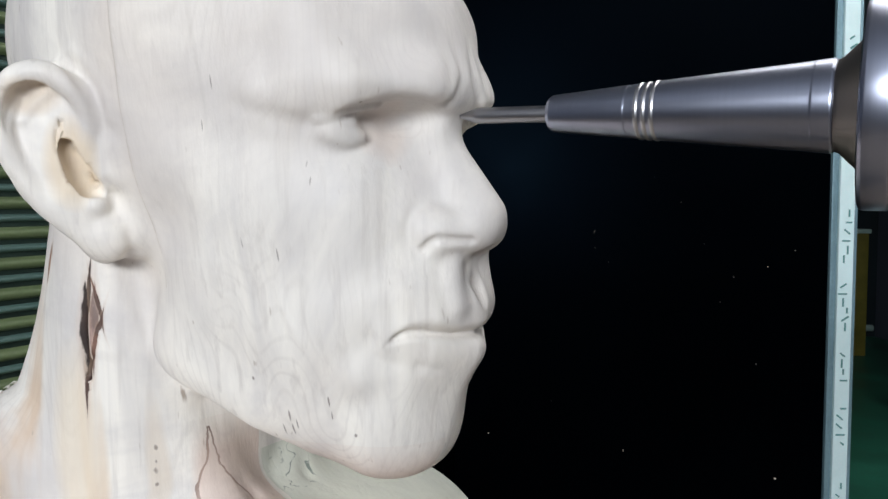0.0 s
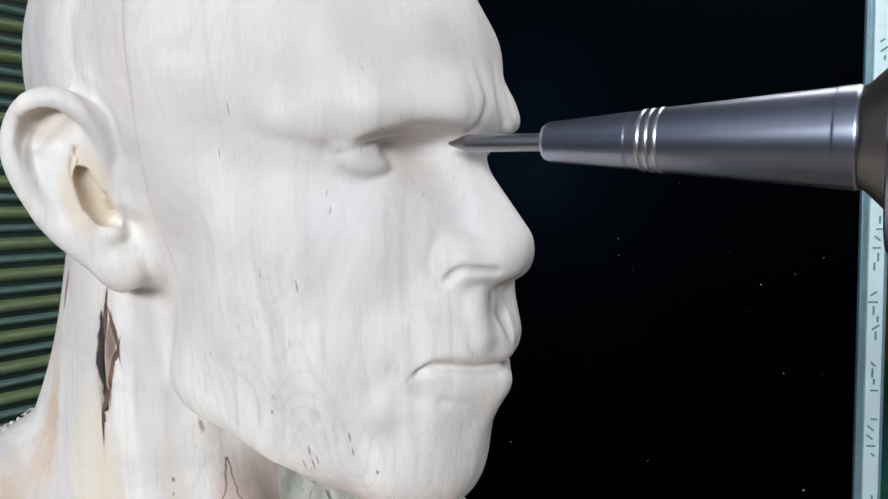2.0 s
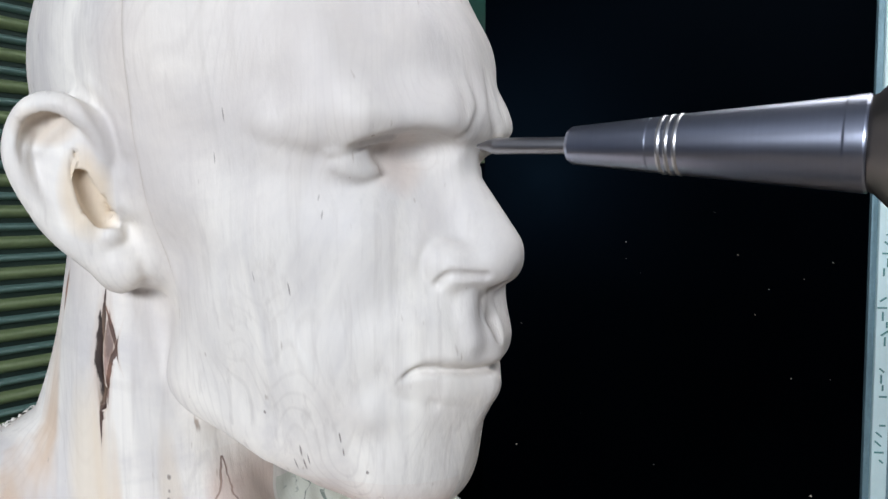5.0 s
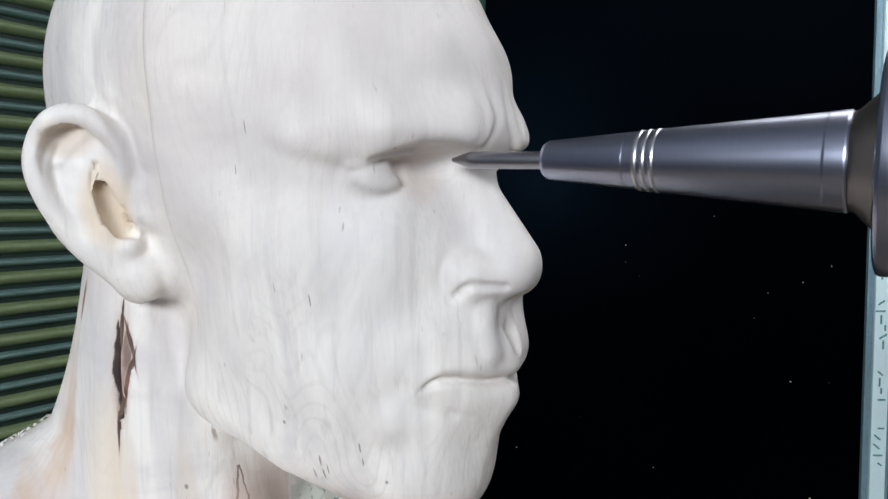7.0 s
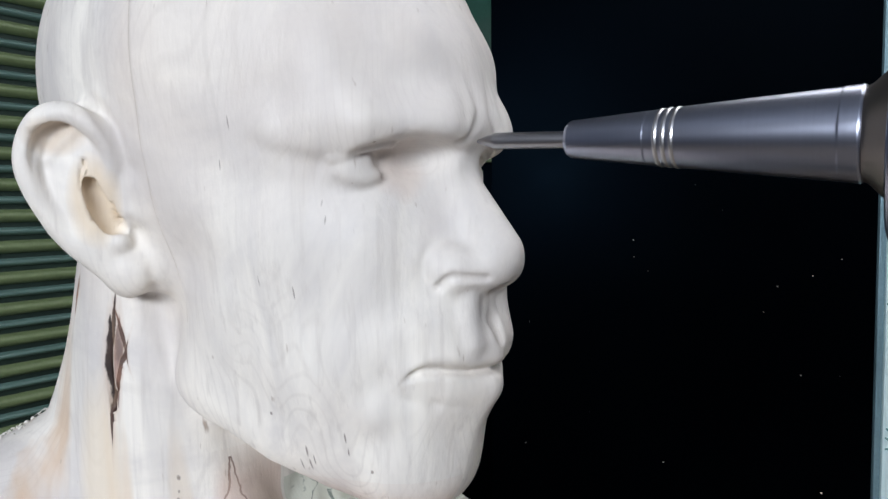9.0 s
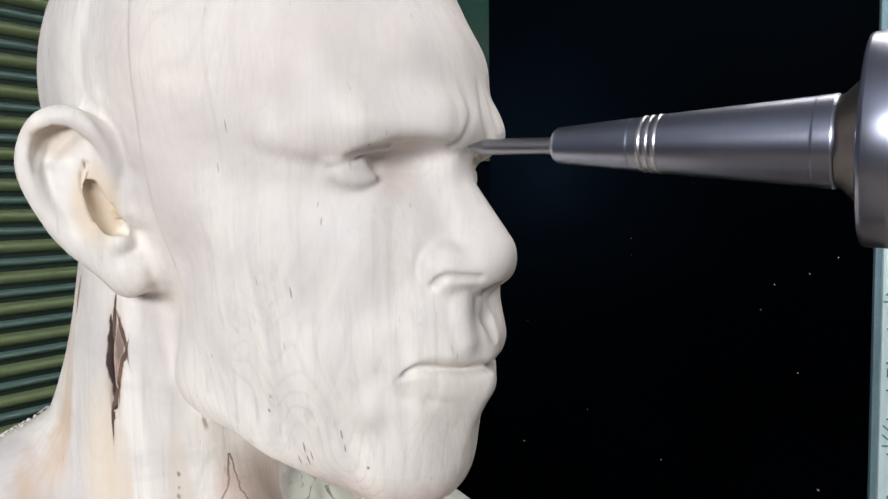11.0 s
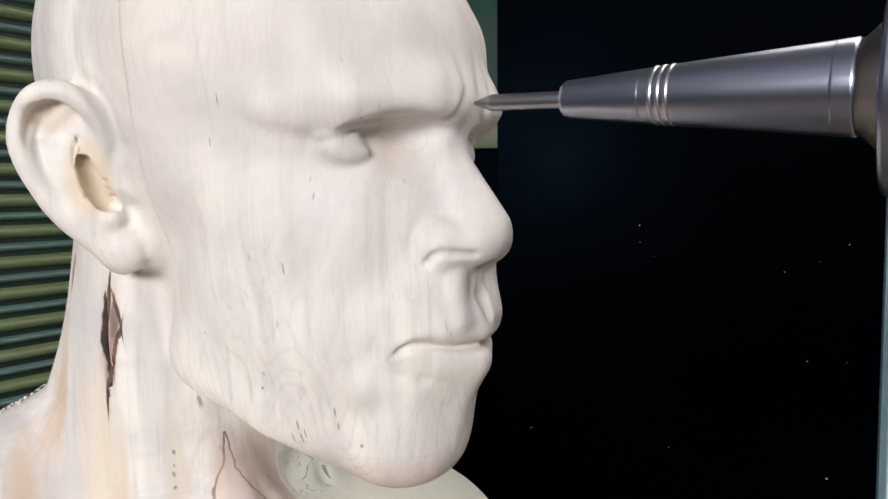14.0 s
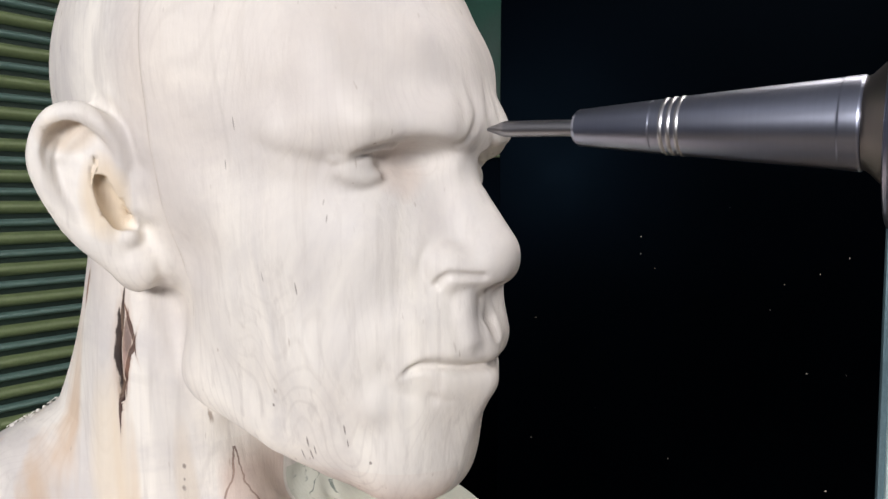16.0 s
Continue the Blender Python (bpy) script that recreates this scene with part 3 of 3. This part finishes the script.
# shavings left on the shoulder
rng = np.random.default_rng(4)
seat = settle(np.stack([rng.uniform(-112, -82, 40), rng.uniform(-84, -52, 40), np.full(40, -112.0)], 1), head_field, 8)
bm = bmesh.new()
for c in seat:
    turn, long, wide, curl = rng.uniform(0, 6.28), rng.uniform(1.2, 3.2), rng.uniform(0.5, 1.1), rng.uniform(0.8, 1.6)
    rows = []
    for i in range(6):
        a = i / 5 - 0.5
        mid = np.array([math.cos(turn) * a * long, math.sin(turn) * a * long, curl * (0.25 - a * a) * 2.4 + 0.1])
        out = np.array([-math.sin(turn), math.cos(turn), 0.25]) * wide / 2
        rows.append([bm.verts.new((c + mid + k * out + np.array([0, 0, h])) / 1000) for k, h in ((-1, 0), (1, 0), (1, 0.25), (-1, 0.25))])
    for p, q in zip(rows, rows[1:]):
        for k in range(4):
            bm.faces.new((p[k], p[(k + 1) % 4], q[(k + 1) % 4], q[k]))
    bm.faces.new(rows[0][::-1])
    bm.faces.new(rows[-1])
shavings = part("wood_shavings", bm, painted("shaving_wood", (0.82, 0.79, 0.74), 0.6, 0.15, 60.0), None, "", False)
shavings.matrix_world = HEAD
tagged(shavings, "small pale curled wood shavings lying on the carved shoulder", "shavings", "", "stuff")


# ---- the cutter and its spindle nose ----
def empty(name, m=None):
    ob = new(name)
    ob.empty_display_size = 0.05
    if m:
        ob.matrix_world = m
    return ob


spindle = tagged(empty("milling_spindle"), "grey steel milling spindle with a tapered collet nose and thin cutter", "spindle")
part("cutter", lathe([(-0.0352, 0), (-0.0352, 0.0007), (-0.0345, 0.0009), (-0.0288, 0.0027), (-0.0284, 0.0028), (-0.0276, 0.0030), (-0.0270, 0.0030), (0.003, 0.0030), (0.003, 0)]), CARBIDE, spindle, "thin pointed carbide cutter")
part("collet_nose", lathe([(0.0016, 0.0032), (0.0016, 0.0056), (0.0028, 0.0064), (0.0031, 0.00645), (0.0297, 0.00882), (0.030, 0.00885), (0.0302, 0.0088), (0.0305, 0.00882), (0.0395, 0.00966), (0.0398, 0.0097), (0.040, 0.0097), (0.0404, 0.00973), (0.0858, 0.01347), (0.0862, 0.01350),
                           (0.0864, 0.01358), (0.0867, 0.01361), (0.0911, 0.01397), (0.0914, 0.01399), (0.0920, 0.0137), (0.0922, 0.0130), (0.0922, 0.008)]), STEEL, spindle, "ground steel taper")
for x in (0.0343, 0.0369, 0.0396):
    r = 0.00885 + (x - 0.0302) * 0.083
    part("groove_ring", lathe([(x - 0.0008, r - 0.001), (x - 0.0007, r + 0.0001), (x - 0.0003, r + 0.0003), (x + 0.0003, r + 0.0003), (x + 0.0007, r + 0.0001), (x + 0.0008, r - 0.001)]), CHROME, spindle, "bright turned ring")
part("collar", lathe([(0.0915, 0.008), (0.0919, 0.0133), (0.0935, 0.0140), (0.0988, 0.0192), (0.0995, 0.0196), (0.0995, 0.008)]), STEEL_DARK, spindle, "dark turned collar")
flange = part("flange", lathe([(0.0992, 0.010), (0.0992, 0.0290), (0.0996, 0.0300), (0.1004, 0.0304), (0.1007, 0.0305), (0.1065, 0.0305), (0.1068, 0.0305), (0.1074, 0.0301), (0.1076, 0.0290), (0.1084, 0.0290), (0.1086, 0.0298), (0.1089, 0.0298), (0.1177, 0.0298), (0.1180, 0.0298), (0.1190, 0.0288), (0.1190, 0)]), STEEL, spindle, "ground steel flange")
part("spindle_body", lathe([(0.1185, 0), (0.1185, 0.027), (0.120, 0.028), (0.320, 0.028), (0.3215, 0.027), (0.3215, 0.0)]), STEEL_DARK, spindle, "dark steel spindle body")

# ---- the room ----
PLASTER = painted("blue_grey_wall_paint", (0.12, 0.14, 0.19), 0.8, 0.2, 2.0)
CEIL = painted("ceiling_paint", (0.34, 0.36, 0.40), 0.85, 0.12, 2.0)
GREEN_FLOOR = painted("green_floor_paint", (0.03, 0.17, 0.11), 0.35, 0.5, 3.0)
GREEN_WALL = painted("green_machine_paint", (0.006, 0.075, 0.05), 0.6, 0.25, 4.0)


BROWN_FLOOR = painted("worn_concrete", (0.30, 0.24, 0.185), 0.6, 0.35, 2.0)
NAVY = painted("dark_wall_paint", (0.008, 0.022, 0.03), 0.6, 0.3, 2.0)


def slab(name, lo, hi, material, label, kind="structure", category=""):
    return tagged(part(name, boxes((lo, hi)), material, None, "", False), label, category, "", kind)


slab("floor_front", (-2.6, -2.2, -0.1), (4.4, 2.4, 0.0), BROWN_FLOOR, "worn brown-grey concrete workshop floor")
slab("floor_back", (-2.6, 2.4, -0.1), (4.4, 8.4, 0.003), GREEN_FLOOR, "green painted concrete workshop floor")
slab("ceiling", (-2.6, -2.2, 2.8), (4.4, 8.4, 2.9), CEIL, "pale painted workshop ceiling")
# the opening is made up, cut where the key light hangs
wall = boxes(((-2.7, -2.3, 0), (4.5, -2.2, 1.81)), ((-2.7, -2.3, 2.31), (4.5, -2.2, 2.8)), ((-2.7, -2.3, 1.81), (-1.24, -2.2, 2.31)), ((0.40, -2.3, 1.81), (4.5, -2.2, 2.31)))
tagged(part("wall_south", wall, PLASTER, None, "", False), "blue-grey painted workshop wall with an added opening for the key light", "", "", "structure")
slab("wall_north", (-2.7, 8.4, 0), (4.5, 8.5, 2.8), NAVY, "dark blue-green painted workshop wall")
slab("wall_west", (-2.7, -2.2, 0), (-2.6, 8.4, 2.8), PLASTER, "blue-grey painted workshop wall")
slab("wall_east", (4.4, -2.2, 0), (4.5, 8.4, 2.8), PLASTER, "blue-grey painted workshop wall")

# made-up housings and glowing panels for the added fill lights
LAMP_WHITE = painted("lamp_housing", (0.8, 0.8, 0.8), 0.4, 0.05)
GLOW = Mat("fill_lamp_glow", 0.4, 0, (0.9, 0.9, 0.9))
GLOW.b.inputs["Emission Color"].default_value = (1, 0.97, 0.92, 1)
GLOW.b.inputs["Emission Strength"].default_value = 3.0
for place, watts, colour in FILL_LAMPS:
    lamp = tagged(empty("unseen_fill_lamp", pose(*place)), "added unseen white fill light on the ceiling with a glowing diffuser", "lamp", "workshop lights")
    part("housing", boxes(((-0.5, -0.65, 0.0), (0.5, 0.65, 0.078)), bevel=0.006), LAMP_WHITE, lamp)
    part("diffuser", boxes(((-0.46, -0.61, -0.025), (0.46, 0.61, -0.001)), bevel=0.004), GLOW.m, lamp)

# ---- far end of the workshop ----
BLUE = painted("blue_crate_plastic", (0.02, 0.08, 0.28), 0.4, 0.3)
YELLOW = painted("olive_yellow_paint", (0.22, 0.19, 0.03), 0.5, 0.3)
PIPE = painted("pale_pipe_paint", (0.45, 0.62, 0.58), 0.4, 0.2)
crate = tagged(empty("plastic_crate", pose(3.36, 5.1, 0.003, 0, 0, 14)), "dark blue plastic crate standing on the green floor", "crate")
part("body", boxes(((-0.3, -0.22, 0.02), (0.3, 0.22, 0.50)), bevel=0.02), BLUE, crate)
part("rim", boxes(((-0.33, -0.25, 0.46), (0.33, 0.25, 0.52)), bevel=0.012), BLUE, crate)
part("base", boxes(((-0.28, -0.20, 0.0), (0.28, 0.20, 0.02))), BLUE, crate)
post = tagged(empty("yellow_post", pose(3.72, 7.4, 0.003)), "olive yellow guard post with a pale cap on the floor", "post")
part("shaft", boxes(((-0.07, -0.07, 0), (0.07, 0.07, 1.15)), bevel=0.01), YELLOW, post)
part("cap", boxes(((-0.085, -0.085, 1.15), (0.085, 0.085, 1.19)), bevel=0.008), PIPE, post)
rail = lathe([(0.8, 0.0), (0.8, 0.035), (4.35, 0.035), (4.35, 0.0)], 20)
bmesh.ops.translate(rail, verts=rail.verts, vec=(0, 8.36, 0.10))
tagged(part("wall_pipe", rail, PIPE), "pale painted pipe along the foot of the wall", "pipe")

# stand under the bust
TABLE = painted("machine_table_paint", (0.10, 0.11, 0.12), 0.4, 0.3)
stand = tagged(empty("work_stand", pose(0.0662, 0.2468, 0, 0, 0, -28)), "dark machine stand carrying the carved bust", "stand")
part("foot", boxes(((-0.22, -0.22, 0), (0.20, 0.22, 0.03)), bevel=0.004), TABLE, stand)
part("column", boxes(((-0.13, -0.09, 0.03), (0.05, 0.09, 1.20)), bevel=0.01), TABLE, stand)
part("plate", boxes(((-0.16, -0.20, 1.20), (0.12, 0.20, 1.2319)), bevel=0.003), TABLE, stand)

# ---- black glass door with its edge strip ----
BLACK_GLASS = painted("black_glass", (0.0001, 0.0002, 0.0005), 0.42, 0.3, 3.0, 0.0, 0.0)
BLACK_GLASS.node_tree.nodes["Principled BSDF"].inputs["Specular IOR Level"].default_value = 0.035
BLACK_GLASS.node_tree.nodes["Principled BSDF"].inputs["Specular Tint"].default_value = (0.22, 0.5, 0.85, 1)
ALU = painted("blue_grey_aluminium", (0.22, 0.36, 0.42), 0.35, 0.2, 8.0, 0.3)
TAPE = painted("pale_blue_tape", (0.72, 0.93, 0.95), 0.5, 0.1, 9.0)
INK = painted("faded_green_ink", (0.10, 0.30, 0.30), 0.6, 0.2)
DUST = painted("dust_grain", (0.55, 0.48, 0.40), 0.8, 0.2)
door = tagged(empty("black_glass_door", pose(0, 1.5, 0)), "black glass machine door with dusty face and pale edge strip", "door")
part("pane", boxes(((DX0, 0.0, 0.15), (DX1, 0.02, 2.4)), bevel=0.002), BLACK_GLASS, door, "dusty black glass")
part("edge_frame", boxes(((DX1 + 0.001, -0.006, 0.15), (DX1 + 0.014, 0.03, 2.4)), bevel=0.003), ALU, door, "blue-grey metal edge")
strip = part("edge_strip", boxes(((DX1 + 0.015, -0.010, 0.15), (DX1 + 0.045, 0.03, 2.4)), bevel=0.002), TAPE, door, "pale blue lettered strip")
part("outer_trim", boxes(((DX1 + 0.046, -0.007, 0.15), (DX1 + 0.052, 0.03, 2.4)), bevel=0.001), ALU, door, "thin blue-grey trim")
part("hinge_foot", boxes(((DX0, 0.002, 0.0), (DX0 + 0.12, 0.018, 0.149))), ALU, door)
part("hinge_foot", boxes(((DX1 - 0.12, 0.002, 0.0), (DX1, 0.018, 0.149))), ALU, door)
# faded writing: groups of short strokes
random.seed(5)
for top, tall, count in ((1.60, 0.05, 3), (1.455, 0.11, 6), (1.31, 0.10, 6), (1.17, 0.07, 4), (1.06, 0.09, 5), (0.90, 0.08, 4), (1.80, 0.05, 3)):
    for i in range(count):
        z = top - tall * i / count
        lean = random.choice((0.0, 1.57, 1.57, 0.7, -0.6, 0.2))
        long = random.uniform(0.009, 0.018)
        x = DX1 + 0.030 + random.uniform(-0.005, 0.005)
        bm = box(bmesh.new(), (-long / 2, 0, -0.0016), (long / 2, 0.0012, 0.0016), 0, pose(x, -0.0114, z, 0, math.degrees(lean), 0))
        part("stroke", bm, INK, strip)
# chips and dust on the glass
for x, z, size in DUST_SPOTS:
    bm = bmesh.new()
    bmesh.ops.create_icosphere(bm, subdivisions=1, radius=size, matrix=pose(x, -0.0004, z, 0, 31 * x, 0) @ Matrix.Diagonal((1, 0.35, 0.8, 1)))
    part("dust_chip", bm, DUST, door)

# ---- slatted shutter ----
# one green shutter; yellowish and teal tints of light put into its rib colours
OLIVE = painted("olive_green_slat", (0.165, 0.225, 0.105), 0.4, 0.25, 6.0)
TEAL = painted("teal_green_slat", (0.105, 0.19, 0.17), 0.35, 0.25, 6.0)
# near-black sheet: the shade between the ribs put into its colour
SHADOW = painted("shaded_shutter_backing", (0.012, 0.03, 0.022), 0.6, 0.3)
shutter = tagged(empty("slatted_shutter", pose(SX, SY, 0, 0, 0, SROT)), "green slatted metal shutter with alternating olive and teal ribs", "shutter")
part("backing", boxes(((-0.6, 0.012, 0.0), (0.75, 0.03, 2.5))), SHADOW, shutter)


def rib(high, deep):
    bm = bmesh.new()
    n = 8
    loops = []
    for x in (-0.6, 0.75):
        loops.append([bm.verts.new((x, 0.011 - deep * math.sin(math.pi * i / n) ** 0.7, high * (i / n - 0.5))) for i in range(n + 1)])
    for i in range(n):
        bm.faces.new((loops[0][i], loops[1][i], loops[1][i + 1], loops[0][i + 1]))
    for lp in loops:
        bm.faces.new(lp)
    bmesh.ops.recalc_face_normals(bm, faces=bm.faces)
    return bm


wide = part("slat", rib(0.019, 0.011), OLIVE, shutter, "olive rib")
slim = part("slat", rib(0.012, 0.008), TEAL, shutter, "teal rib")
wide.location.z, slim.location.z = 0.70, 0.70 + SPITCH * 0.5
for i in range(1, 36):
    for first, off in ((wide, 0.0), (slim, SPITCH * 0.5)):
        ob = first.copy()
        scene.collection.objects.link(ob)
        ob.location.z = 0.70 + i * SPITCH + off


# green machine cabinet behind the door's edge
cabinet = tagged(empty("machine_cabinet", pose(0, 2.42, 0.003)), "dark green painted machine cabinet standing behind the black door", "cabinet")
part("upper_body", boxes(((-0.20, 0.0, 1.72), (0.62, 0.6, 2.3)), bevel=0.01), GREEN_WALL, cabinet)
part("band", boxes(((-0.20, 0.004, 1.62), (0.62, 0.6, 1.719)), bevel=0.004), OLIVE, cabinet, "olive painted band")
part("lower_body", boxes(((-0.20, 0.0, 0.05), (0.62, 0.6, 1.619)), bevel=0.01), BLACK_GLASS, cabinet, "black lower panel")
part("plinth", boxes(((-0.18, 0.03, 0.0), (0.60, 0.58, 0.05))), SHADOW, cabinet)


# ---- what moves ----
TOOL_ROWS = [
    (0.0, 152.3, -3.1, 4.5),
    (0.5, 151.5, -2.2, 4.4),
    (1.0, 155.6, 2.1, 7.5),
    (1.5, 154.9, 7.6, 7.1),
    (2.0, 147.5, 14, 2.9),
    (2.5, 147.5, 15.6, 3.4),
    (3.0, 149.5, 15.1, 3.8),
    (5.5, 153.5, -3.3, 5.9),
    (6.0, 154.8, 1.6, 8.3),
    (6.5, 153.3, 9.2, 5.8),
    (7.0, 145.1, 15.1, 3.6),
    (7.5, 144.7, 14.9, 3.3),
    (8.0, 151, 11.9, 4.5),
    (8.5, 154.9, 5, 8.2),
    (9.0, 154.4, -0.5, 8.3),
    (9.5, 149.2, -6.6, 5.4),
    (12.0, 156.1, -0.5, 11.5),
    (12.5, 158, -2.2, 13.7),
    (13.0, 155.3, -1.2, 9.4),
    (13.5, 155.4, -1.4, 9.4),
    (14.0, 157.5, -1.6, 13.7),
    (14.5, 156.1, -2.8, 13.2),
    (15.0, 156.6, -1, 9.6),
    (15.5, 155.7, -0.9, 11.7),
    (16.0, 158.5, -2.4, 13.5),
]


def motions():
    walk(spindle, [(t, HEAD @ pose(u / 1000, -(v + 6) / 1000, w / 1000, 0, 1.8, 0)) for t, u, v, w in TOOL_ROWS])


motions()
